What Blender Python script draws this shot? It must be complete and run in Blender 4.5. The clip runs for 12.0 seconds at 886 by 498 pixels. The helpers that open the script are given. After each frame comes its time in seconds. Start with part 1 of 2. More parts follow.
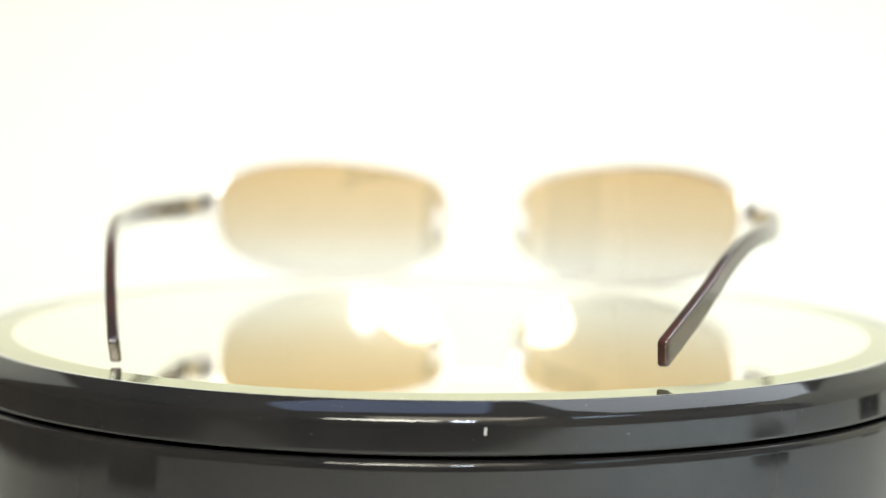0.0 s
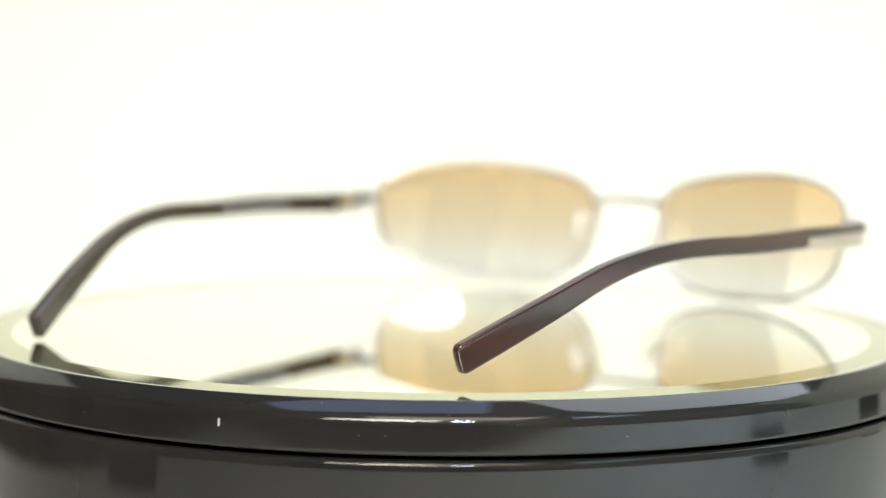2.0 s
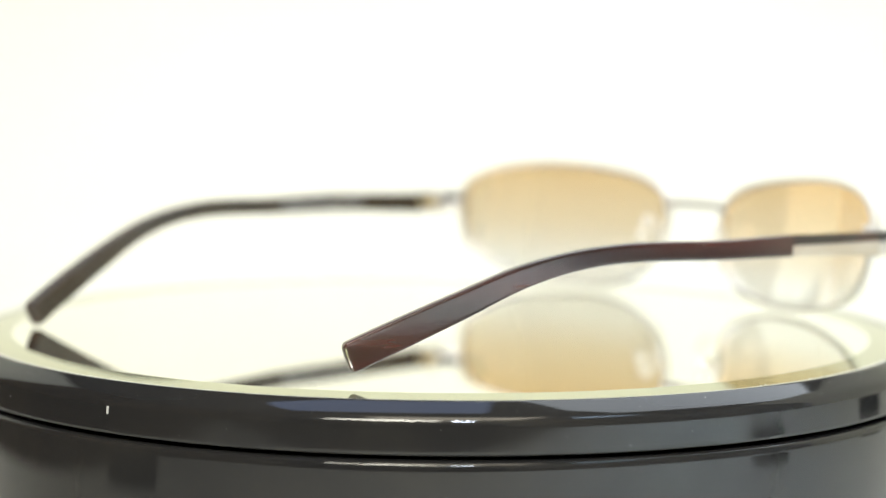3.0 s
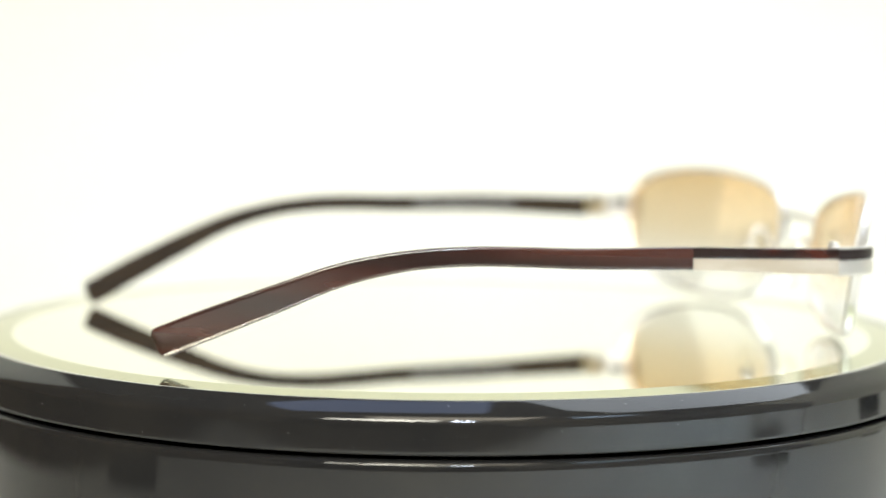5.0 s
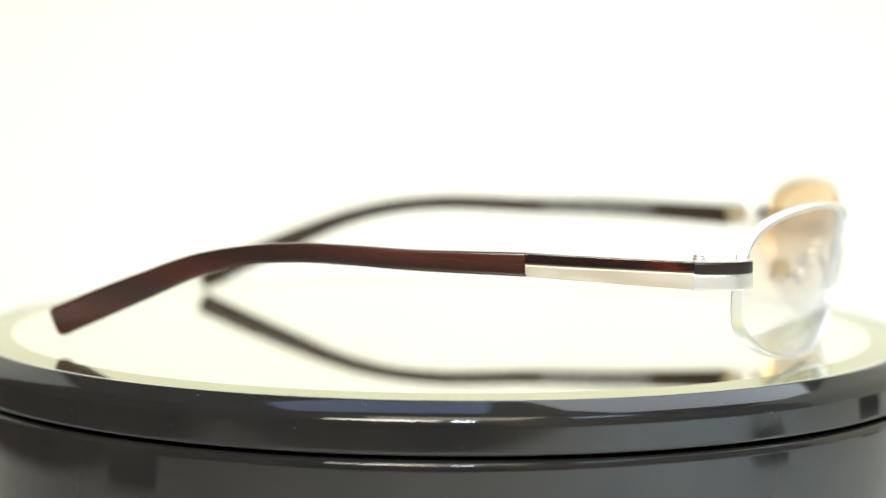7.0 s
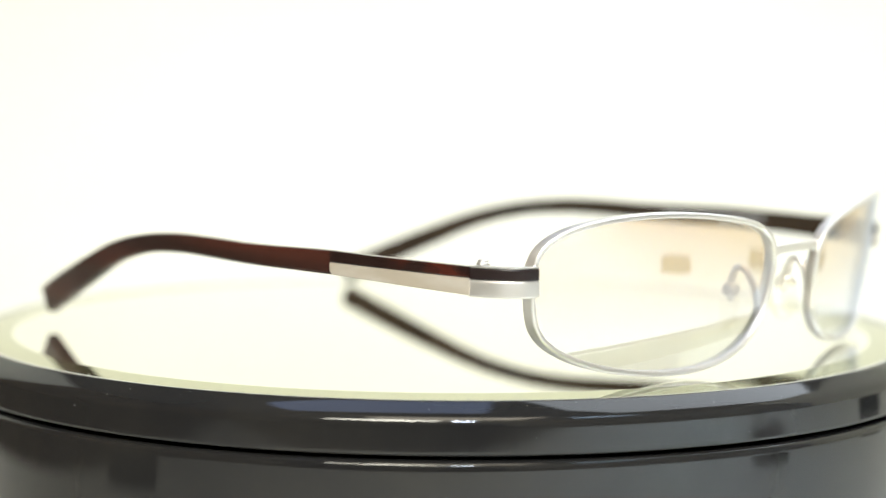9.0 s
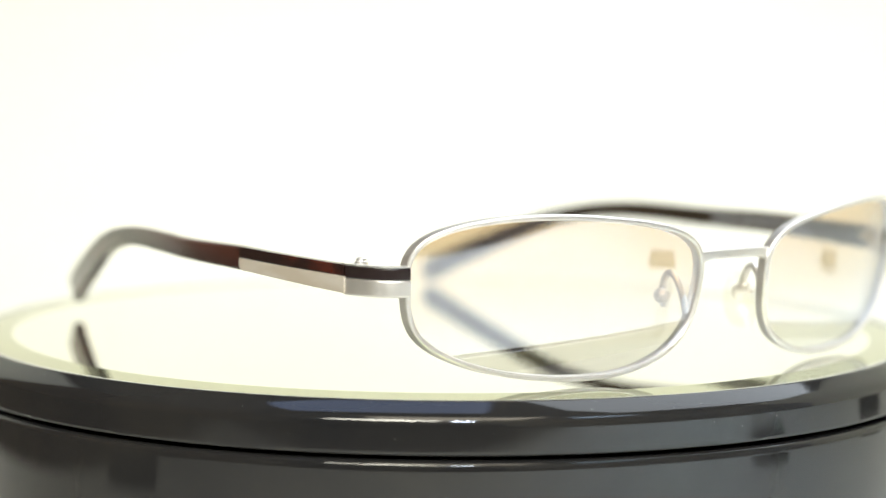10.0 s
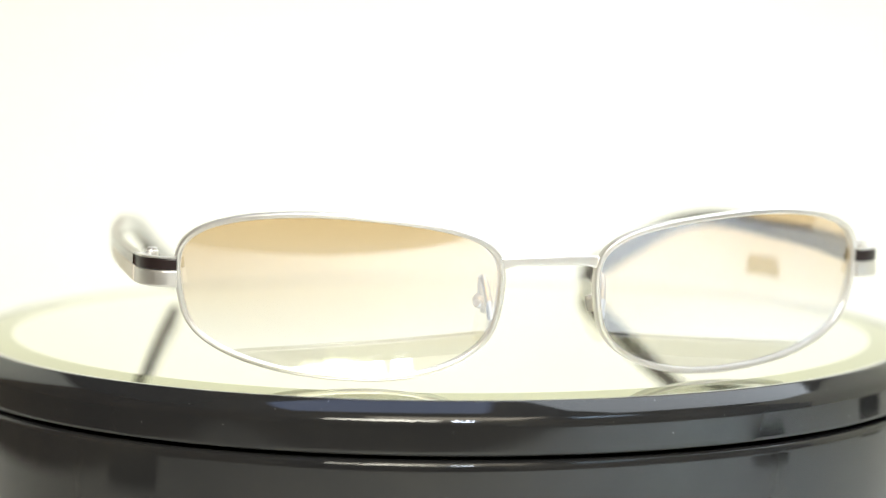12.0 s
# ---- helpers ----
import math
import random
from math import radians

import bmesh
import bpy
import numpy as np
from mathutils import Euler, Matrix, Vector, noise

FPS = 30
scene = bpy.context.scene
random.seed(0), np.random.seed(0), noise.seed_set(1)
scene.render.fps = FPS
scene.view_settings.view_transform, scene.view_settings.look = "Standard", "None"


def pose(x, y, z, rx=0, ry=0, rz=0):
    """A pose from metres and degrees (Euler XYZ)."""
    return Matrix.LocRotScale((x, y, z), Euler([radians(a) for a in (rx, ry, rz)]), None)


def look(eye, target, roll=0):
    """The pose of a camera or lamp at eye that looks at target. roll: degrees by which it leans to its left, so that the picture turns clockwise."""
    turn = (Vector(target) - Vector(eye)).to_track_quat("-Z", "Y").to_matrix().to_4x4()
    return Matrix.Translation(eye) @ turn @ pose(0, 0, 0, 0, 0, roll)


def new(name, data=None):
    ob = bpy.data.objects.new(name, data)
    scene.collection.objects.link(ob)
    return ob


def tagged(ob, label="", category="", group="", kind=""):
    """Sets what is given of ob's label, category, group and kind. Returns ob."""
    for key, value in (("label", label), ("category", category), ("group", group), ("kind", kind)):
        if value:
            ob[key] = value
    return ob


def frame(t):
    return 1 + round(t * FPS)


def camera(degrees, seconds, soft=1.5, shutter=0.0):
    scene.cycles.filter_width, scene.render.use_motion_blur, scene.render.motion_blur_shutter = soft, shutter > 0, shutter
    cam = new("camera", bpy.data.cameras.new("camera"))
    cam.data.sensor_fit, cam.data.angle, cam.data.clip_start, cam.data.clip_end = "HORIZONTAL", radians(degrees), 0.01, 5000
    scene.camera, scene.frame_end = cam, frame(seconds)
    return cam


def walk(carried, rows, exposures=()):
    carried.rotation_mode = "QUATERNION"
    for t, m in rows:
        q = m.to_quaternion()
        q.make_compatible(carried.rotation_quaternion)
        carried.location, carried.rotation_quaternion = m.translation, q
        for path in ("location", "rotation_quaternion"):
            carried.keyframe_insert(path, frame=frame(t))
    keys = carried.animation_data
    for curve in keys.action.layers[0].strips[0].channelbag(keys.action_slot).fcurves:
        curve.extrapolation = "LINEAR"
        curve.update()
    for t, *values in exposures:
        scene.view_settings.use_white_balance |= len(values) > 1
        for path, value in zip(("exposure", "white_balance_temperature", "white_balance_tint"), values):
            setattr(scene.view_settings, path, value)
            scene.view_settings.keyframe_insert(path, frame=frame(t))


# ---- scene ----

# ---- camera: stands still before the turntable; metres, origin on the turntable's axis at the mirror ----
cam = camera(22.53, 12.0, 1.3, 0.0)
EYE = (0.0003, -0.4662, 0.0603)
AIM = (0.0003, 0.0, 0.0603 - 0.4662 * math.tan(radians(5.376)))
walk(cam, [(0, look(EYE, AIM, 0.52)), (12, look(EYE, AIM, 0.52))], exposures=[(0, -0.5), (12, -0.5)])
cam.data.dof.use_dof = True
cam.data.dof.focus_distance = 0.388
cam.data.dof.aperture_fstop = 9.2

# turn of the platter, clockwise from above, in degrees every half second
TURN = [15.88, 22.48, 29.07, 35.66, 42.25, 48.97, 55.71, 62.48, 69.27, 76.05, 82.81, 89.52, 96.12,
        102.5, 108.83, 115.27, 121.79, 128.4, 135.09, 141.86, 148.63, 155.49, 162.25, 168.88, 175.43]

# ---- light: a white photo tent lit by softboxes ----
world = bpy.data.worlds.new("room_dim")
scene.world = world
world.use_nodes = True
world.node_tree.nodes["Background"].inputs[0].default_value = (0.75, 0.85, 1.0, 1)
world.node_tree.nodes["Background"].inputs[1].default_value = 0.25


def area(name, eye, target, sx, sy, watts, colour):
    lamp = bpy.data.lights.new(name, "AREA")
    lamp.shape, lamp.size, lamp.size_y, lamp.energy, lamp.color = "RECTANGLE", sx, sy, watts, colour
    if name == "key_softbox":
        lamp.shape, lamp.spread = "ELLIPSE", radians(110)
    if name == "sheet_fill_cool":
        lamp.spread = radians(36)
    ob = new(name, lamp)
    ob.matrix_world = look(eye, target)
    return ob


area("key_softbox", (-0.27, -1.05, 0.80), (-0.24, 0.42, 0.06), 0.56, 0.28, 7.6, (1.0, 0.972, 0.835))
area("key_bulb", (0.10, -1.04, 0.74), (0, 0.2, 0), 0.10, 0.09, 6.5, (0.74, 0.85, 1.0))
area("side_window_lamp", (0.61, 0.45, 1.25), (0.25, 0.0, -0.05), 1.05, 1.05, 18.5, (0.84, 0.92, 1.0))
# added cool fill with no source of its own; brightens the sheet at right front
area("sheet_fill_cool", (0.55, -0.50, 0.70), (0.32, -0.27, -0.06), 0.30, 0.22, 1.05, (0.56, 0.76, 1.0))
area("ceiling_lamp", (-0.28, -0.03, 2.06), (-0.28, -0.03, 0), 1.0, 0.5, 4.6, (0.45, 0.60, 1.0))
area("room_lamp", (0.1, -1.4, 2.05), (0.1, -1.4, 0), 1.2, 1.0, 28.0, (1.0, 0.90, 0.72))

# ---- materials ----
def material(name, colour, rough=0.5, metal=0.0, coat=0.0, specular=0.5):
    m = bpy.data.materials.new(name)
    m.use_nodes = True
    b = m.node_tree.nodes["Principled BSDF"]
    b.inputs["Base Color"].default_value = (*colour, 1)
    b.inputs["Roughness"].default_value = rough
    b.inputs["Metallic"].default_value = metal
    b.inputs["Coat Weight"].default_value = coat
    b.inputs["Coat Roughness"].default_value = 0.12
    b.inputs["Specular IOR Level"].default_value = specular
    return m


def varied(m, low, high, scale, fine=0.0, bump=0.0, rough=None, stretch=(1, 1, 1)):
    """Colour between two tones by noise, with optional bump and roughness variation."""
    t = m.node_tree
    b = t.nodes["Principled BSDF"]
    co = t.nodes.new("ShaderNodeTexCoord")
    mp = t.nodes.new("ShaderNodeMapping")
    mp.inputs["Scale"].default_value = stretch
    n = t.nodes.new("ShaderNodeTexNoise")
    n.inputs["Scale"].default_value, n.inputs["Detail"].default_value = scale, 5.0
    r = t.nodes.new("ShaderNodeValToRGB")
    r.color_ramp.elements[0].position, r.color_ramp.elements[1].position = 0.35, 0.68
    r.color_ramp.elements[0].color, r.color_ramp.elements[1].color = (*low, 1), (*high, 1)
    t.links.new(co.outputs["Object"], mp.inputs["Vector"])
    t.links.new(mp.outputs["Vector"], n.inputs["Vector"])
    t.links.new(n.outputs["Fac"], r.inputs["Fac"])
    t.links.new(r.outputs["Color"], b.inputs["Base Color"])
    n2 = t.nodes.new("ShaderNodeTexNoise")
    n2.inputs["Scale"].default_value, n2.inputs["Detail"].default_value = fine or scale * 8, 3.0
    t.links.new(mp.outputs["Vector"], n2.inputs["Vector"])
    if bump:
        bp = t.nodes.new("ShaderNodeBump")
        bp.inputs["Strength"].default_value, bp.inputs["Distance"].default_value = bump, 0.0002
        t.links.new(n2.outputs["Fac"], bp.inputs["Height"])
        t.links.new(bp.outputs["Normal"], b.inputs["Normal"])
    if rough:
        mr = t.nodes.new("ShaderNodeMapRange")
        mr.inputs["From Min"].default_value, mr.inputs["From Max"].default_value = 0.35, 0.7
        mr.inputs["To Min"].default_value, mr.inputs["To Max"].default_value = rough
        t.links.new(n2.outputs["Fac"], mr.inputs["Value"])
        t.links.new(mr.outputs["Result"], b.inputs["Roughness"])
    return m


M_FABRIC = varied(material("tent_fabric", (0.85, 0.84, 0.8), 0.9), (0.88, 0.875, 0.785), (0.91, 0.905, 0.82), 6, 900, 0.2)
M_ROOM = varied(material("room_paint", (0.7, 0.7, 0.7), 0.8), (0.57, 0.59, 0.62), (0.64, 0.66, 0.69), 2, 60, 0.2)
M_TABLE = varied(material("dark_table", (0.1, 0.1, 0.1), 0.6), (0.050, 0.036, 0.024), (0.09, 0.068, 0.046), 9, 200, 0.1, None, (1, 6, 1))
M_WALL = varied(material("cream_wall_paint", (0.75, 0.72, 0.6), 0.8), (0.70, 0.67, 0.57), (0.78, 0.75, 0.65), 2, 60, 0.2)
M_WOOD = varied(material("brown_wall_panelling", (0.3, 0.2, 0.13), 0.6), (0.20, 0.14, 0.085), (0.30, 0.21, 0.13), 4, 60, 0.2, None, (1, 1, 0.2))
M_BLUE = varied(material("pale_blue_wall_paint", (0.55, 0.6, 0.7), 0.8), (0.53, 0.56, 0.61), (0.59, 0.62, 0.67), 2, 60, 0.2)
M_PLASTIC = varied(material("black_gloss_plastic", (0.012, 0.012, 0.013), 0.12, 0, 0, 0.5), (0.016, 0.016, 0.017), (0.023, 0.022, 0.021), 40, 500, 0.0, (0.035, 0.07))
M_SEAM = material("seam_shadow_plastic", (0.006, 0.006, 0.006), 0.6)
M_MIRROR = material("mirror_silvering", (0.94, 0.945, 0.87), 0.012, 1.0)
M_BEVEL = material("mirror_bevel_glass", (0.45, 0.47, 0.28), 0.03, 0.90)
M_EDGE = material("ground_glass_edge", (0.72, 0.72, 0.66), 0.35)
M_SILVER = varied(material("satin_silver_metal", (0.8, 0.78, 0.74), 0.28, 1.0), (0.90, 0.875, 0.845), (0.95, 0.925, 0.895), 120, 600, 0.0, (0.42, 0.52))
M_BROWN = varied(material("brown_acetate", (0.05, 0.02, 0.015), 0.18, 0, 0.35, 0.9), (0.027, 0.012, 0.010), (0.082, 0.022, 0.014), 70, 400, 0.0, (0.20, 0.27), (1, 0.12, 3.2))
_r = next(n for n in M_BROWN.node_tree.nodes if n.type == "VALTORGB").color_ramp
_r.elements[0].position, _r.elements[1].position = 0.40, 0.70
M_BRASS = varied(material("brass_hinge_metal", (0.7, 0.58, 0.32), 0.35, 1.0), (0.66, 0.54, 0.29), (0.78, 0.66, 0.40), 200, 700, 0.0, (0.30, 0.42))
M_DARK = material("dark_inlay", (0.02, 0.012, 0.012), 0.35)
M_TORTOISE = varied(material("mottled_red_brown_acetate", (0.05, 0.02, 0.015), 0.18, 0, 0.35, 0.8), (0.020, 0.009, 0.008), (0.17, 0.030, 0.014), 110, 500, 0.0, (0.14, 0.20), (1, 0.7, 1))
_r = next(n for n in M_TORTOISE.node_tree.nodes if n.type == "VALTORGB").color_ramp
_r.elements[0].position, _r.elements[1].position = 0.50, 0.74
M_PEARL = varied(material("pearly_inlay", (0.8, 0.75, 0.66), 0.3, 0.35), (0.66, 0.58, 0.47), (0.93, 0.90, 0.86), 75, 300, 0.0, (0.30, 0.45), (1, 0.5, 1.5))
M_OLIVE = varied(material("dark_olive_acetate", (0.02, 0.018, 0.012), 0.18, 0, 0.6), (0.024, 0.018, 0.014), (0.042, 0.030, 0.021), 90, 400, 0.0, (0.11, 0.17), (1, 0.12, 3))
M_PRINT_SHEEN = material("grey_print_and_sheen", (0.33, 0.34, 0.36), 0.4)
M_BLACK = material("black_velcro", (0.01, 0.01, 0.012), 0.9)
M_SCRATCH = material("white_scratch", (0.55, 0.55, 0.53), 0.7)


def clear_mat(name, colour, rough=0.03, f0=0.04, sheen=(1, 1, 1)):
    """Thin clear plastic: tinted see-through body with Fresnel gloss."""
    m = bpy.data.materials.new(name)
    m.use_nodes = True
    t = m.node_tree
    t.nodes.remove(t.nodes["Principled BSDF"])
    tr, gl, mix, lw, pw, sc = (t.nodes.new("ShaderNode" + k) for k in ("BsdfTransparent", "BsdfGlossy", "MixShader", "LayerWeight", "Math", "MapRange"))
    lw.inputs["Blend"].default_value = 0.5
    pw.operation = "POWER"
    pw.inputs[1].default_value = 5.0
    sc.inputs["To Min"].default_value, sc.inputs["To Max"].default_value = f0, 0.8
    tr.inputs["Color"].default_value = (*colour, 1)
    gl.inputs["Roughness"].default_value = rough
    gl.inputs["Color"].default_value = (*sheen, 1)
    t.links.new(lw.outputs["Facing"], pw.inputs[0])
    t.links.new(pw.outputs[0], sc.inputs["Value"])
    t.links.new(sc.outputs["Result"], mix.inputs[0])
    t.links.new(tr.outputs[0], mix.inputs[1])
    t.links.new(gl.outputs[0], mix.inputs[2])
    t.links.new(mix.outputs[0], t.nodes["Material Output"].inputs["Surface"])
    return m


M_PAD = clear_mat("clear_silicone", (0.985, 0.98, 0.955), 0.12, 0.05)
M_COAT = clear_mat("lens_front_coat", (1, 1, 1), 0.045, 0.34, (0.76, 0.83, 1.0))
M_LENS = clear_mat("brown_gradient_lens", (1, 1, 1), 0.09, 0.04)
_t = M_LENS.node_tree
_co, _sep, _mr, _rp = (_t.nodes.new("ShaderNode" + k) for k in ("TexCoord", "SeparateXYZ", "MapRange", "ValToRGB"))
_mr.inputs["From Min"].default_value, _mr.inputs["From Max"].default_value = 0.002, 0.030
_rp.color_ramp.elements[0].position, _rp.color_ramp.elements[0].color = 0.15, (0.99, 0.97, 0.925, 1)
_rp.color_ramp.elements[1].position, _rp.color_ramp.elements[1].color = 1.0, (0.90, 0.66, 0.38, 1)
_e = _rp.color_ramp.elements.new(0.5)
_e.color = (0.92, 0.785, 0.59, 1)
_t.links.new(_co.outputs["Object"], _sep.inputs[0])
_t.links.new(_sep.outputs["Z"], _mr.inputs["Value"])
_t.links.new(_mr.outputs["Result"], _rp.inputs["Fac"])
_tr = next(n for n in _t.nodes if n.type == "BSDF_TRANSPARENT")
_t.links.new(_rp.outputs["Color"], _tr.inputs["Color"])

# ---- mesh helpers ----
MM = 0.001


def part(name, bm, mat, parent=None, label="", smooth=True):
    me = bpy.data.meshes.new(name)
    bmesh.ops.recalc_face_normals(bm, faces=bm.faces)
    bm.to_mesh(me)
    bm.free()
    me.materials.append(mat)
    for p in me.polygons:
        p.use_smooth = smooth
    if smooth:
        me.set_sharp_from_angle(angle=radians(38))
    ob = new(name, me)
    ob.parent = parent
    return tagged(ob, label)


def lathe(profile, segs=160, closed=False):
    """A body of revolution about z from (radius, height) pairs in millimetres."""
    bm = bmesh.new()
    rings = []
    for r, z in profile:
        if r < 1e-6:
            rings.append([bm.verts.new((0, 0, z * MM))])
        else:
            rings.append([bm.verts.new((r * MM * math.cos(2 * math.pi * k / segs), r * MM * math.sin(2 * math.pi * k / segs), z * MM)) for k in range(segs)])
    pairs = list(zip(rings, rings[1:])) + ([(rings[-1], rings[0])] if closed else [])
    for a, b in pairs:
        for k in range(segs):
            n = (k + 1) % segs
            if len(a) == 1:
                bm.faces.new((a[0], b[k], b[n]))
            elif len(b) == 1:
                bm.faces.new((a[k], a[n], b[0]))
            else:
                bm.faces.new((a[k], a[n], b[n], b[k]))
    return bm


def box_bm(cx, cy, cz, sx, sy, sz, bevel=0.0):
    bm = bmesh.new()
    bmesh.ops.create_cube(bm, size=1.0)
    bmesh.ops.scale(bm, vec=(sx, sy, sz), verts=bm.verts)
    if bevel:
        bmesh.ops.bevel(bm, geom=bm.edges[:], offset=bevel, segments=2, affect="EDGES", profile=0.6)
    bmesh.ops.translate(bm, vec=(cx, cy, cz), verts=bm.verts)
    return bm


def loft(sections, closed=False):
    """A skin over rings of equal length; closed joins last to first, else the ends are capped."""
    bm = bmesh.new()
    rings = [[bm.verts.new(p) for p in s] for s in sections]
    n = len(rings[0])
    for a, b in list(zip(rings, rings[1:])) + ([(rings[-1], rings[0])] if closed else []):
        for k in range(n):
            bm.faces.new((a[k], a[(k + 1) % n], b[(k + 1) % n], b[k]))
    if not closed:
        bm.faces.new(rings[0][::-1])
        bm.faces.new(rings[-1])
    return bm


def tube(points, radius, segs=8):
    pts = [Vector(p) for p in points]
    secs = []
    up = Vector((0.13, 0.21, 1)).normalized()
    for i, p in enumerate(pts):
        d = (pts[min(i + 1, len(pts) - 1)] - pts[max(i - 1, 0)]).normalized()
        a = d.cross(up).normalized()
        b = d.cross(a)
        secs.append([p + radius * (math.cos(2 * math.pi * k / segs) * a + math.sin(2 * math.pi * k / segs) * b) for k in range(segs)])
    return loft(secs)


def rounded(w, h, r, n=3):
    """Rim of a rounded rectangle centred on 0, as (a, b) pairs, with points that keep its flats flat."""
    out = []
    for sx, sy, a0 in ((1, 1, 0), (-1, 1, 90), (-1, -1, 180), (1, -1, 270)):
        for k in range(n + 1):
            a = radians(a0 + 90 * k / n)
            out.append((sx * (w / 2 - r) + r * math.cos(a), sy * (h / 2 - r) + r * math.sin(a)))
    full = []
    for k, p in enumerate(out):
        full.append(p)
        if k % (n + 1) == n:
            q = out[(k + 1) % len(out)]
            full += [(p[0] * (1 - f) + q[0] * f, p[1] * (1 - f) + q[1] * f) for f in (0.08, 0.92)]
    return full


def glide(table, s):
    """Smooth interpolation in a short table of (s, value) rows."""
    if s <= table[0][0]:
        return table[0][1]
    for i in range(len(table) - 1):
        s0, v0 = table[i]
        s1, v1 = table[i + 1]
        if s <= s1:
            m0 = (v1 - table[i - 1][1]) / (s1 - table[i - 1][0]) if i else (v1 - v0) / (s1 - s0)
            m1 = (table[i + 2][1] - v0) / (table[i + 2][0] - s0) if i + 2 < len(table) else (v1 - v0) / (s1 - s0)
            h = s1 - s0
            t = (s - s0) / h
            return (2*t**3 - 3*t*t + 1)*v0 + (t**3 - 2*t*t + t)*h*m0 + (3*t*t - 2*t**3)*v1 + (t**3 - t*t)*h*m1
    return table[-1][1]


# ---- the place: table, white tent, dim room ----
def tent():
    bm = bmesh.new()
    # left and right edge of the sheet, from its askew front corner to the back, then up in a curve
    rows = [((-0.275, -0.300, -0.0605), (0.34, -0.405, -0.0605)), ((-0.275, -0.285, -0.0605), (0.46, -0.320, -0.0605)),
            ((-0.275, -0.240, -0.0605), (0.50, -0.235, -0.0605)), ((-0.275, -0.08, -0.0605), (0.52, -0.08, -0.0605)),
            ((-0.275, 0.20, -0.0605), (0.52, 0.20, -0.0605)), ((-0.50, 0.22, -0.0605), (0.52, 0.22, -0.0605)), ((-0.50, 0.38, -0.0605), (0.52, 0.38, -0.0605))]
    for k in range(1, 9):
        a = radians(90 * k / 8)
        y, z = 0.38 + 0.2 * math.sin(a), 0.14 - 0.2 * math.cos(a)
        rows.append(((-0.50, y, z), (0.52, y, z)))
    rows.append(((-0.50, 0.58, 0.45), (0.52, 0.58, 0.45)))
    low = [[bm.verts.new(p) for p in row] for row in rows]
    for a, b in zip(low, low[1:]):
        bm.faces.new((a[0], a[1], b[1], b[0]))
    ob = part("backdrop", bm, M_FABRIC)
    so = ob.modifiers.new("thick", "SOLIDIFY")
    so.thickness, so.offset = 0.003, -1
    tagged(ob, "seamless white fabric sweep behind the turntable", "backdrop", kind="structure")
    # white fabric sides of the tent, outside the view, which the gloss mirrors
    for name, x, y0 in (("wall_tent_left", -0.505, 0.22), ("wall_tent_right", 0.525, -0.06)):
        side = box_bm(x, (y0 + 0.58) / 2, 0.20, 0.004, 0.58 - y0, 0.52, 0.001)
        tagged(part(name, side, M_FABRIC), "plain white fabric side of the photo tent", "tent wall", kind="structure")


def room():
    for name, c, s in (("wall_south", (0, -2.03, 0.6), (4.0, 0.06, 3.0)), ("wall_left", (-2.03, 0, 0.6), (0.06, 4.0, 3.0)),
                       ("wall_right", (2.03, 0, 0.6), (0.06, 4.0, 3.0)), ("wall_north", (0, 2.03, 0.6), (4.0, 0.06, 3.0)),
                       ("floor", (0, 0, -0.93), (4.2, 4.2, 0.06)), ("ceiling_room", (0, 0, 2.13), (4.2, 4.2, 0.06))):
        tagged(part(name, box_bm(*c, *s), {"wall_left": M_WOOD, "wall_right": M_BLUE, "wall_north": M_ROOM, "ceiling_room": M_ROOM}.get(name, M_WALL)),
               {"wall_left": "brown wood panelled room wall", "wall_right": "plain pale blue painted room wall"}.get(name, "plain cream painted room surface"), name.split("_")[0], kind="structure")
    table = tagged(new("table"), "dark brown wooden table under a white fabric sheet", "table")
    table.location = (0, -0.1, -0.9)
    part("tabletop", box_bm(0, 0, 0.818, 1.9, 1.6, 0.035, 0.004), M_TABLE, table)
    for x in (-0.88, 0.88):
        for y in (-0.73, 0.73):
            part("leg", box_bm(x, y, 0.40, 0.06, 0.06, 0.80, 0.004), M_TABLE, table)


tent()
room()


def foot_block(x, y, turn, w=0.058, d=0.042, h=0.012):
    ob = part("foot_block", box_bm(0, 0, h / 2, w, d, h, 0.003), M_BLACK)
    ob.matrix_world = pose(x, y, -0.0604, 0, 0, turn)
    return tagged(ob, "small black rubber block lying on the white sheet", "block", "blocks round the turntable")


foot_block(-0.258, -0.152, -60, 0.056, 0.042, 0.006)
foot_block(0.308, -0.131, 68, 0.052, 0.045, 0.007)
foot_block(0.362, 0.071, 101, 0.05, 0.042, 0.010)


def camera_body():
    """Dark body behind the view point, which the glossy rim mirrors."""
    root = tagged(new("camera_body"), "matt black camera body standing on the table", "camera")
    root.location = (-0.10, -0.575, -0.0645)
    part("body", box_bm(0, 0, 0.085, 0.44, 0.11, 0.17, 0.014), M_BLACK, root)
    # unseen black panel, added to shade the sheet's left front from the key softbox
    part("key_flag", box_bm(-0.20, -0.01, 0.28, 0.26, 0.03, 0.24, 0.008), M_BLACK, root)
    part("grip", box_bm(0.20, 0.060, 0.10, 0.035, 0.026, 0.16, 0.01), M_BLACK, root)
    part("foot", box_bm(0, 0.005, 0.004, 0.46, 0.13, 0.008, 0.003), M_BLACK, root)
    return root


camera_body()


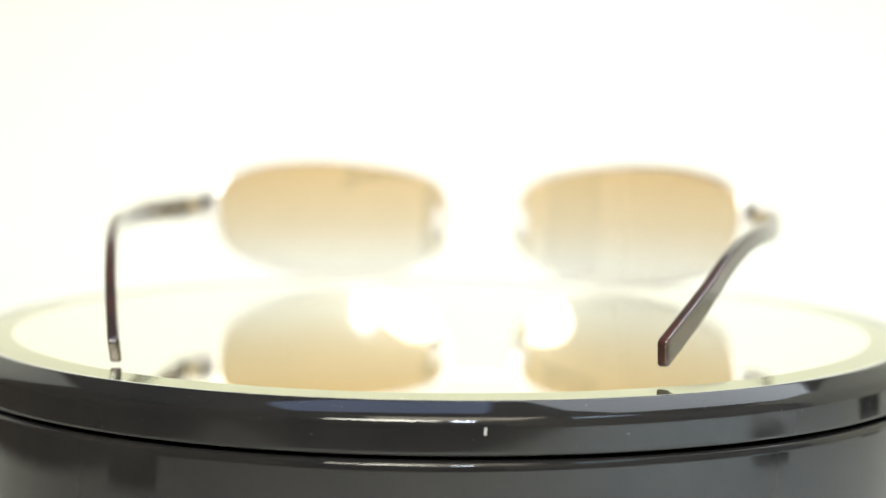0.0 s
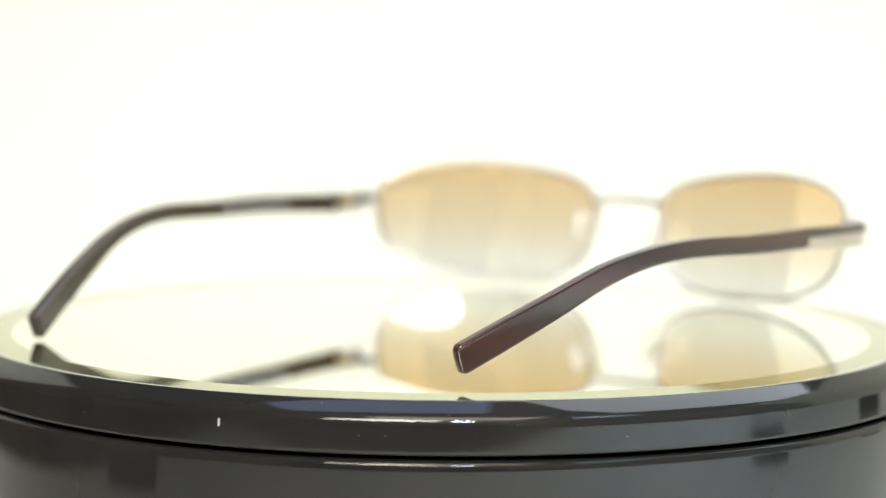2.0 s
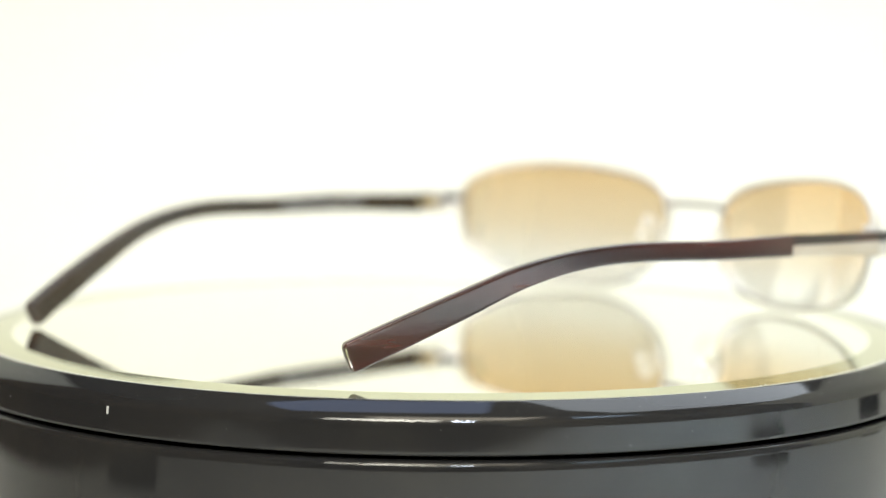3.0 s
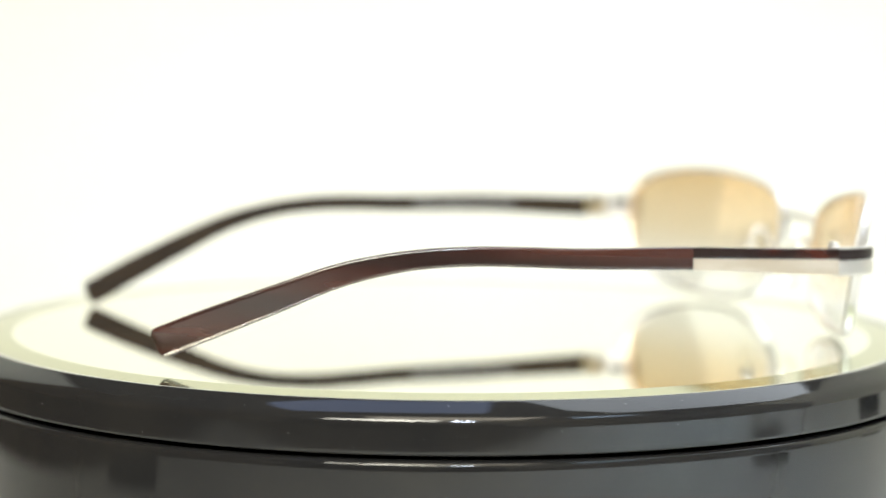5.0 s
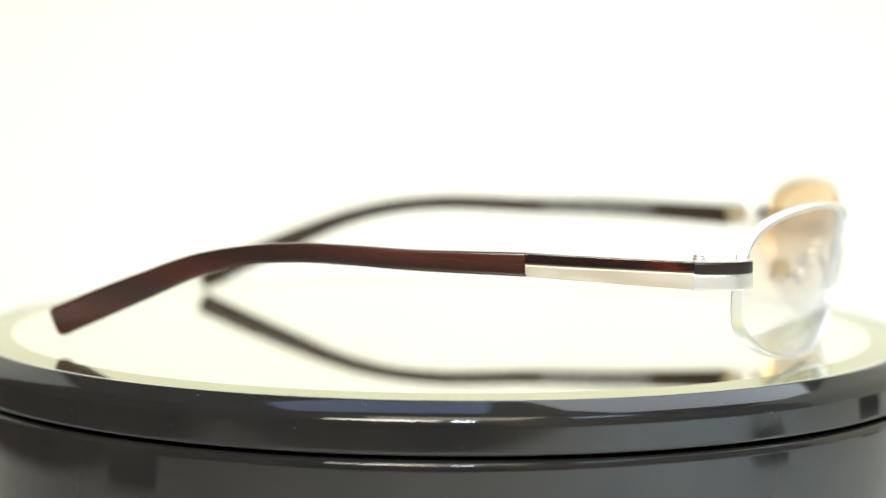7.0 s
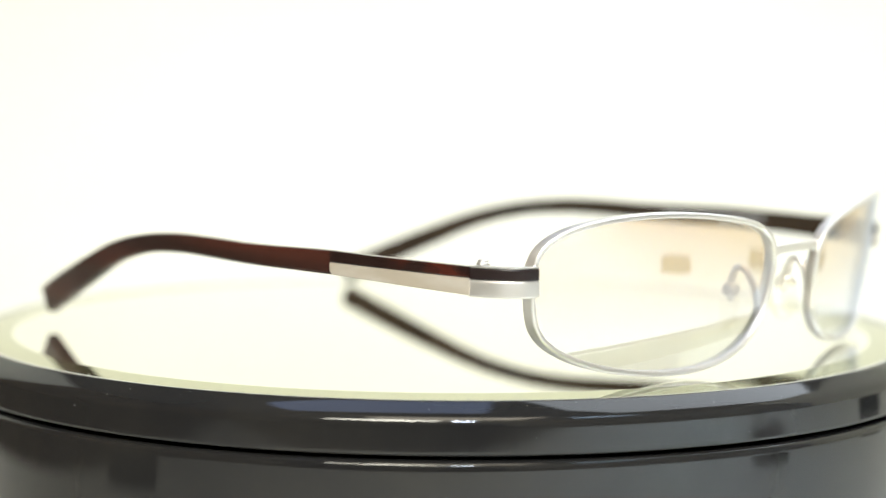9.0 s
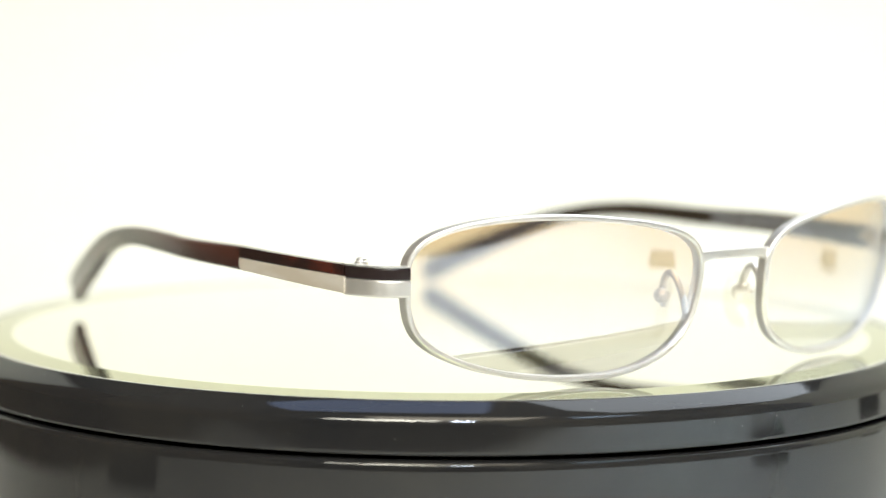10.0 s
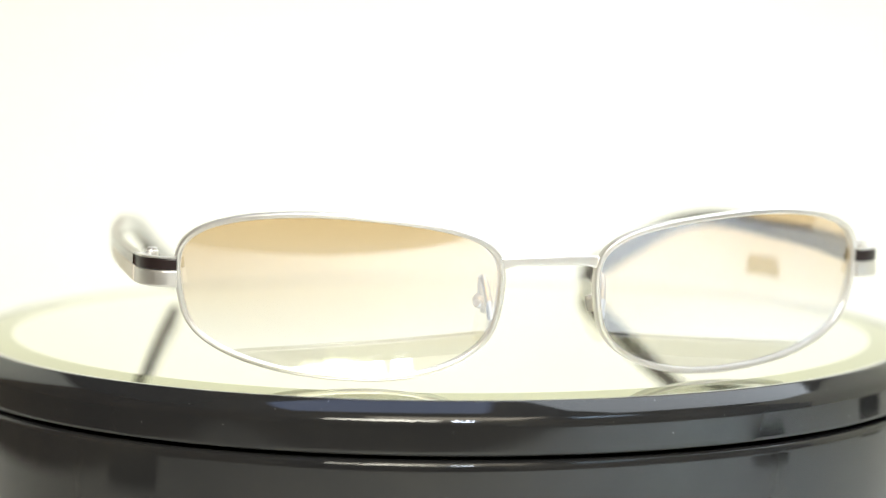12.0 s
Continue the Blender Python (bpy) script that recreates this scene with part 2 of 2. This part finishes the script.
# ---- turntable ----
def turntable():
    root = new("turntable")
    tagged(root, "glossy black plastic turntable with a round mirror top", "turntable")
    root.location = (0, 0, -0.0585)
    off = 58.5
    part("base", lathe([(0, 0), (98, 0), (99.8, 1.2), (100.2, 3), (100.2, 3.6), (100.2, off - 11.6), (100.2, off - 10.9), (100.12, off - 10.5), (99.85, off - 10.1), (99.3, off - 9.85), (90, off - 9.7), (0, off - 9.7)], 200), M_PLASTIC, root)
    part("spindle", lathe([(0, off - 9.66), (94, off - 9.66), (94, off - 9.1), (0, off - 9.1)], 120), M_SEAM, root)
    platter = new("platter")
    platter.parent = root
    part("rim", lathe([(0, off - 9.05), (99.3, off - 9.05), (99.8, off - 8.95), (100.05, off - 8.75), (100.1, off - 8.4), (100.1, off - 8.2), (100.1, off - 4.2), (100.1, off - 4.0), (100.05, off - 3.45), (99.88, off - 2.95),
                       (99.6, off - 2.52), (99.25, off - 2.14), (98.9, off - 1.80), (98.7, off - 1.63), (97.0, off - 0.2), (96.85, off - 0.1), (96.6, off - 0.05), (96.2, off - 0.07), (95.8, off - 0.16), (95.75, off - 1.0), (95.75, off - 3), (0, off - 3)], 240), M_PLASTIC, platter)
    part("mirror", lathe([(0, off), (89.0, off)], 200), M_MIRROR, platter, "round mirror glass")
    part("bevel", lathe([(89.0, off), (95.3, off - 0.2)], 240), M_BEVEL, platter, "greenish bevelled mirror edge")
    part("glass_edge", lathe([(95.28, off - 0.2), (95.5, off - 0.16), (95.66, off - 0.22), (95.7, off - 0.5)], 240), M_EDGE, platter, "pale ground edge of the mirror glass")
    # a nick in the rim's face, and dust caught along the mirror's edge
    a = math.atan2(-93.7, 34.6)
    nick = part("nick", box_bm(0, 0, 0, 0.0004, 0.0002, 0.0014, 0.00008), M_SCRATCH, platter, "small white chip in the rim")
    nick.matrix_local = Matrix.Rotation(a + math.pi / 2, 4, "Z") @ Matrix.Translation((0, -0.1002, (off - 4.7) * MM)) @ Matrix.Rotation(radians(4), 4, "Y")
    rnd = random.Random(5)
    bm = bmesh.new()
    for k in range(340):
        b, q = rnd.uniform(0, 2 * math.pi), rnd.random()
        if q < 0.45:
            r, z = rnd.uniform(94.4, 96.2), off - 0.15
        elif q < 0.68:
            r, z = 100.12, off - rnd.uniform(3.4, 8.6)
        else:
            f = rnd.random()
            r, z = 97.1 + 2.3 * f, off - 0.2 - 2.0 * f
        size = rnd.uniform(0.02, 0.06) if q > 0.45 else rnd.uniform(0.06, 0.2)
        m = Matrix.Translation((r * MM * math.cos(b), r * MM * math.sin(b), z * MM)) @ Matrix.Rotation(b, 4, "Z") @ Matrix.Diagonal((0.5, rnd.uniform(0.6, 1.8), rnd.uniform(0.5, 1), 1))
        bmesh.ops.create_icosphere(bm, subdivisions=1, radius=size * MM, matrix=m)
    tagged(part("dust", bm, M_SCRATCH, platter, "pale dust specks"), kind="stuff")
    return root, platter


TABLE, PLATTER = turntable()

# ---- sunglasses: x to the wearer's side that the camera meets first, y forward, z up ----
LX = (36.0, 28.75, 0.54, -0.25, 0.86, -0.55, 0.32, -0.05, 0.35, -0.75, -0.19, 0.03, -0.11)
LZ = (15.85, 0.27, 15.45, -0.02, -0.05, -0.43, 0.52, -0.27, 0.01, 0.01, -0.14, -0.09, 0.01)


def series(c, a):
    return c[0] + sum(c[2 * k - 1] * math.cos(k * a) + c[2 * k] * math.sin(k * a) for k in range(1, 7))


def sag(u, z):
    """Depth of the front's curved surface in millimetres."""
    return -u * u / 240 + 0.17 * (z - 18) - (z - 16) ** 2 / 250 + 1.8 * (1 - ((u - 36) / 27) ** 2)


def outline(n, inset=0.0):
    pts = [Vector((series(LX, 2 * math.pi * k / n), series(LZ, 2 * math.pi * k / n))) for k in range(n)]
    res = []
    for k, p in enumerate(pts):
        d = (pts[(k + 1) % n] - pts[k - 1]).normalized()
        res.append(p - inset * Vector((d.y, -d.x)))
    return res


def P3(s, u, v, z):
    return Vector((s * u * MM, v * MM, z * MM))


def lens(s, root):
    n, rings = 96, 10
    bm = bmesh.new()
    edge = outline(n, 0.9)
    c = Vector((36, 16))
    for back in (0, 1):
        grid = []
        for r in range(1, rings + 1):
            row = []
            for p in edge:
                q = c + (p - c) * (r / rings)
                row.append(bm.verts.new(P3(s, q.x, sag(q.x, q.y) - 0.2 - 1.6 * back, q.y)))
            grid.append(row)
        mid = bm.verts.new(P3(s, c.x, sag(c.x, c.y) - 0.2 - 1.6 * back, c.y))
        for k in range(n):
            bm.faces.new((mid, grid[0][k], grid[0][(k + 1) % n]))
        for a, b in zip(grid, grid[1:]):
            for k in range(n):
                bm.faces.new((a[k], a[(k + 1) % n], b[(k + 1) % n], b[k]))
        if back:
            for k in range(n):
                bm.faces.new((first[k], first[(k + 1) % n], grid[-1][(k + 1) % n], grid[-1][k]))
        else:
            first = grid[-1]
    faces = [f.calc_center_median() for f in bm.faces]
    front = [i for i, c3 in enumerate(faces) if c3.y / MM > sag(abs(c3.x) / MM, c3.z / MM) - 0.8]
    bm.faces.ensure_lookup_table()
    for i in front:
        bm.faces[i].material_index = 1
    ob = part("lens", bm, M_LENS, root, "brown gradient tinted lens fading to clear")
    ob.data.materials.append(M_COAT)
    return ob


# across the rim: outwards and forwards in millimetres, with chamfers and a fine groove along the front
RIM_SECTION = ((-0.40, -1.15), (0.36, -1.15), (0.52, -0.95), (0.53, 0.70), (0.50, 0.84), (0.27, 1.12), (0.20, 1.15), (-0.12, 1.15), (-0.17, 1.08),
               (-0.20, 0.96), (-0.25, 0.93), (-0.29, 1.02), (-0.34, 1.06), (-0.42, 1.03), (-0.50, 0.90), (-0.53, 0.75), (-0.53, -0.95))


def rim_wire(s, root):
    n = 140
    pts = outline(n, 0.5)
    secs = []
    for k, p in enumerate(pts):
        d = (pts[(k + 1) % n] - pts[k - 1]).normalized()
        nrm = Vector((d.y, -d.x))
        ring = []
        for a, b in RIM_SECTION:
            q = p + nrm * a
            ring.append(P3(s, q.x, sag(p.x, p.y) - 0.7 + b, q.y))
        secs.append(ring)
    return part("rim", loft(secs, True), M_SILVER, root, "satin silver metal lens rim")


def arm_u(w, s=1):
    return min(0.0, s) * (0.8 * min(1.0, max(0.0, w / 80)) - 1.0 * max(0.0, (w - 100) / 30) ** 2) + 69.8 + 0.1012 * w - 0.001938 * w * w - 0.9 * math.exp(-(max(w, 0.0) / 28) ** 2)


TOP = [(-1, 21.9), (5.4, 22.0), (25.4, 22.6), (35.4, 22.9), (55.7, 22.8), (66, 23.1), (76.6, 23.1), (87.3, 22.2), (98.2, 19.9), (109.5, 15.7), (121.2, 11.1), (130.6, 7.1)]
BOT = [(-1, 17.0), (5.4, 17.1), (25.4, 18.2), (34.1, 18.6), (55.7, 19.0), (66, 19.4), (76.6, 19.5), (87.3, 18.5), (98.2, 15.7), (109.5, 10.9), (121.2, 5.8), (128.5, 2.6)]


def edge(table, w, s):
    """Height of a temple's edge; the temple on the far side is bent a little lower and its tip rests on the mirror."""
    (wa, za), (wb, zb) = table[-2:]
    z = glide(table, w) + max(0.0, w - wb) * (zb - za) / (wb - wa)
    if s < 0:
        z -= 1.15 * max(0.0, (w - 105) / 27) ** 1.5 + (0.6 * max(0.0, min(1.0, (w - 75) / 25)) if table is TOP else 0.0)
    return z


def arm(s, w0, w1, top, bot, half, n, corner, inner=0.0, tip=False):
    """A bar that follows the temple's bow; half: half thickness across, inner: sideways shift."""
    secs = []
    for i in range(n + 1):
        f = i / n
        w = w0 + (w1 - w0) * (1 - (1 - f) ** 1.8 if tip else f)
        zt, zb = top(w), bot(w)
        hw = half(w)
        k = 1.0
        if tip:
            e = (w1 - w) / 1.1
            if e < 1:
                k = math.sqrt(max(0.0, 1 - (1 - e) ** 2)) * 0.38 + 0.62
        zc, hz = (zt + zb) / 2, (zt - zb) / 2 * k
        slope = (arm_u(w + 0.5, s) - arm_u(w - 0.5, s))
        ring = []
        for a, b in rounded(2 * hw * k, 2 * hz, min(corner, hw * k * 0.95, hz * 0.95), 3):
            shift = b * 0.42 * max(0.0, min(1.0, (w - 80) / 30)) if tip else 0.0
            ring.append(P3(s, arm_u(w, s) + inner + a, -20 - w + a * slope - shift, zc + b))
        secs.append(ring)
    return loft(secs)


def temple(s, root):
    t = part("temple", arm(s, 34.4, 130.0 if s > 0 else 131.6, lambda w: edge(TOP, w, s), lambda w: edge(BOT, w, s), lambda w: 1.05, 80, 0.45, 0, True),
             M_BROWN, root, "dark reddish-brown acetate temple with a bent tip")
    t.data.materials.append(M_OLIVE)
    for p in t.data.polygons:
        if p.normal.x * s < -0.6:
            p.material_index = 1
    cut = lambda w: 20.0 + (w - 5.2) * 0.028
    part("temple_bar", arm(s, 4.7, 34.5, lambda w: glide(TOP, w), lambda w: cut(w), lambda w: 0.52, 16, 0.22, 0.52), M_TORTOISE, t, "mottled red-brown acetate bar")
    part("temple_core", arm(s, 7.0, 34.5, lambda w: glide(TOP, w) - 0.05, lambda w: glide(BOT, w) + 0.05, lambda w: 0.54, 16, 0.22, -0.51), M_OLIVE, t)
    part("metal_plate", arm(s, 4.7, 34.35, lambda w: cut(w) - 0.02, lambda w: glide(BOT, w) + 0.5 * max(0.0, (w - 33.6) / 0.75) ** 2, lambda w: 0.53, 60, 0.2, 0.53), M_PEARL, t, "pale pearly tan inlay plate")
    if s < 0:
        # faint printed lettering on the inner face, as plain bars; the row runs on as painted sheen
        w = 25.5
        for k, step in enumerate((1.3, 0.9, 1.4, 1.0, 1.6, 1.1, 0.8, 1.5, 1.2, 1.0, 1.4, 2.4, 1.2, 1.0, 1.5, 0.9, 1.3, 1.1)):
            part("print_sheen_bar", arm(s, w, w + step * 0.8, lambda q: 21.4, lambda q: 20.3, lambda q: 0.03, 2, 0.02, -1.07), M_PRINT_SHEEN, t, "pale bar of print and painted sheen")
            w += step * 1.15
    return t


def endpiece(s, root):
    """Front corner: from the rim outwards and round to the hinge."""
    path = []
    for k in range(13):
        a = k / 12
        q = Vector((63.5, -15.6)).lerp(Vector((68.6, -16.0)), a).lerp(Vector((68.6, -16.0)).lerp(Vector((69.4, -25.1)), a), a)
        path.append(q)
    def strip(z0, z1, th, grow):
        secs = []
        for i, q in enumerate(path):
            d = (path[min(i + 1, 12)] - path[max(i - 1, 0)]).normalized()
            nr = Vector((-d.y, d.x))
            secs.append([P3(s, q.x + nr.x * (a + grow), q.y + nr.y * (a + grow), (z0 + z1) / 2 + b) for a, b in rounded(th, z1 - z0, 0.3, 2)])
        return loft(secs)
    e = part("endpiece", strip(16.8, 19.75, 1.7, 0.0), M_SILVER, root, "satin silver metal corner piece")
    part("enamel_strip", strip(19.7, 21.8, 1.5, 0.0), M_DARK, e, "dark brown enamel strip")
    part("top_edge", strip(21.8, 22.15, 1.6, 0.0), M_SILVER, e)
    # hinge barrels on the inner side
    for i, z in enumerate((17.6, 18.9, 20.2, 21.4)):
        bm = lathe([(0, z), (1.0, z), (1.15, z + 0.15), (1.15, z + 1.0), (1.0, z + 1.15), (0, z + 1.15)], 20)
        bmesh.ops.translate(bm, vec=P3(s, 67.0, -24.2, 0), verts=bm.verts)
        part("hinge_barrel", bm, M_BRASS if i in (1, 2) else M_SILVER, e, "brass middle barrel" if i in (1, 2) else "")
    part("hinge_leaf", box_bm(s * 67.8 * MM, -26.0 * MM, 20.0 * MM, 1.0 * MM, 3.6 * MM, 1.9 * MM, 0.2 * MM), M_BRASS, e, "short brass hinge leaf")
    part("hinge_plate", box_bm(s * 68.0 * MM, -23.0 * MM, 20.0 * MM, 1.2 * MM, 4.5 * MM, 4.2 * MM, 0.2 * MM), M_SILVER, e)
    bm = lathe([(0, 22.5), (0.9, 22.5), (0.95, 22.9), (0.6, 23.1), (0, 23.1)], 16)
    bmesh.ops.translate(bm, vec=P3(s, 67.0, -24.2, 0), verts=bm.verts)
    part("hinge_screw", bm, M_SILVER, e)
    return e


def nose_pad(s, root):
    lean = Matrix.Rotation(s * radians(-14), 3, "Y") @ Matrix.Rotation(s * radians(-32), 3, "Z")
    p = bmesh.new()
    bmesh.ops.create_uvsphere(p, u_segments=24, v_segments=14, radius=1.0)
    for v in p.verts:
        # a flattened drop, wider below, with a slightly hollow outer face
        k = 1.0 - 0.22 * v.co.z
        v.co = Vector((0.00115 * v.co.x * (1 - 0.25 * (v.co.x > 0)), 0.0030 * k * v.co.y, 0.0060 * v.co.z))
    bmesh.ops.rotate(p, cent=(0, 0, 0), matrix=lean, verts=p.verts)
    at = P3(s, 10.0, -8.4, 12.3)
    bmesh.ops.translate(p, vec=at, verts=p.verts)
    pad = part("nose_pad", p, M_PAD, root, "clear silicone nose pad")
    insert = box_bm(0, 0, 0.0010, 0.0009, 0.0016, 0.0022, 0.00015)
    bmesh.ops.rotate(insert, cent=(0, 0, 0), matrix=lean, verts=insert.verts)
    bmesh.ops.translate(insert, vec=at, verts=insert.verts)
    part("pad_insert", insert, M_SILVER, pad, "small metal insert in the pad")
    ctrl = [Vector(q) for q in ((10.0, -2.6, 11.6), (10.6, -3.2, 17.4), (11.0, -5.2, 20.6), (11.0, -7.4, 19.4), (10.5, -8.0, 14.9))]
    pts = []
    for k in range(17):
        q, a = [v.copy() for v in ctrl], k / 16
        while len(q) > 1:
            q = [x0.lerp(x1, a) for x0, x1 in zip(q, q[1:])]
        pts.append(P3(s, *q[0]))
    part("pad_arm", tube(pts, 0.00066, 10), M_SILVER, pad)
    hub = P3(s, 10.9, -8.0, 14.4)
    bm = bmesh.new()
    bmesh.ops.create_uvsphere(bm, u_segments=16, v_segments=10, radius=0.0014)
    bmesh.ops.scale(bm, vec=(0.85, 1.1, 1.0), verts=bm.verts)
    bmesh.ops.translate(bm, vec=hub, verts=bm.verts)
    mount = part("pad_mount", bm, M_SILVER, pad, "silver pad holder")
    # jaws that grip the insert, and the screw across them
    for d in (-1, 1):
        jaw = box_bm(0, d * 0.0012, -0.0002, 0.0020, 0.0006, 0.0019, 0.0002)
        bmesh.ops.rotate(jaw, cent=(0, 0, 0), matrix=lean, verts=jaw.verts)
        bmesh.ops.translate(jaw, vec=hub + P3(s, -0.5, 0, 0), verts=jaw.verts)
        part("jaw", jaw, M_SILVER, mount)
    screw = lathe([(0, -2.0), (0.55, -2.0), (0.7, -1.8), (0.7, 1.8), (0.55, 2.0), (0, 2.0)], 14)
    bmesh.ops.rotate(screw, cent=(0, 0, 0), matrix=lean @ Matrix.Rotation(radians(90), 3, "X"), verts=screw.verts)
    bmesh.ops.translate(screw, vec=hub + P3(s, -0.2, 0, -0.5), verts=screw.verts)
    part("screw", screw, M_SILVER, mount)
    return pad


GLASSES = new("sunglasses")
tagged(GLASSES, "silver metal sunglasses with brown gradient lenses and dark brown temples", "sunglasses")
for side in (1, -1):
    lens(side, GLASSES)
    rim_wire(side, GLASSES)
    endpiece(side, GLASSES)
    temple(side, GLASSES)
    nose_pad(side, GLASSES)


def bridge(root):
    secs = []
    for i in range(21):
        a = -1 + i / 10
        u = 9.1 * a
        zt, zb = 23.0 - 0.2 * a * a, 21.3 - 1.3 * a ** 6
        v = 0.7 * (1 - a * a) - 0.9
        secs.append([P3(1, u, v + p, (zt + zb) / 2 + q) for p, q in rounded(1.7, zt - zb, 0.4, 2)])
    return part("bridge", loft(secs), M_SILVER, root, "slim silver metal bridge")


bridge(GLASSES)
# set on the platter, turned eight degrees and off the axis
PLACE = pose(-0.01263, 0.08208, 0.0, 0, 0, 8.0)
for ob in GLASSES.children:
    ob.matrix_local = PLACE


# ---- what turns ----
def motions():
    walk(PLATTER, [(0.5 * i, pose(0, 0, 0, 0, 0, -a)) for i, a in enumerate(TURN)])
    walk(GLASSES, [(0.5 * i, pose(0, 0, 0, 0, 0, -a)) for i, a in enumerate(TURN)])


motions()
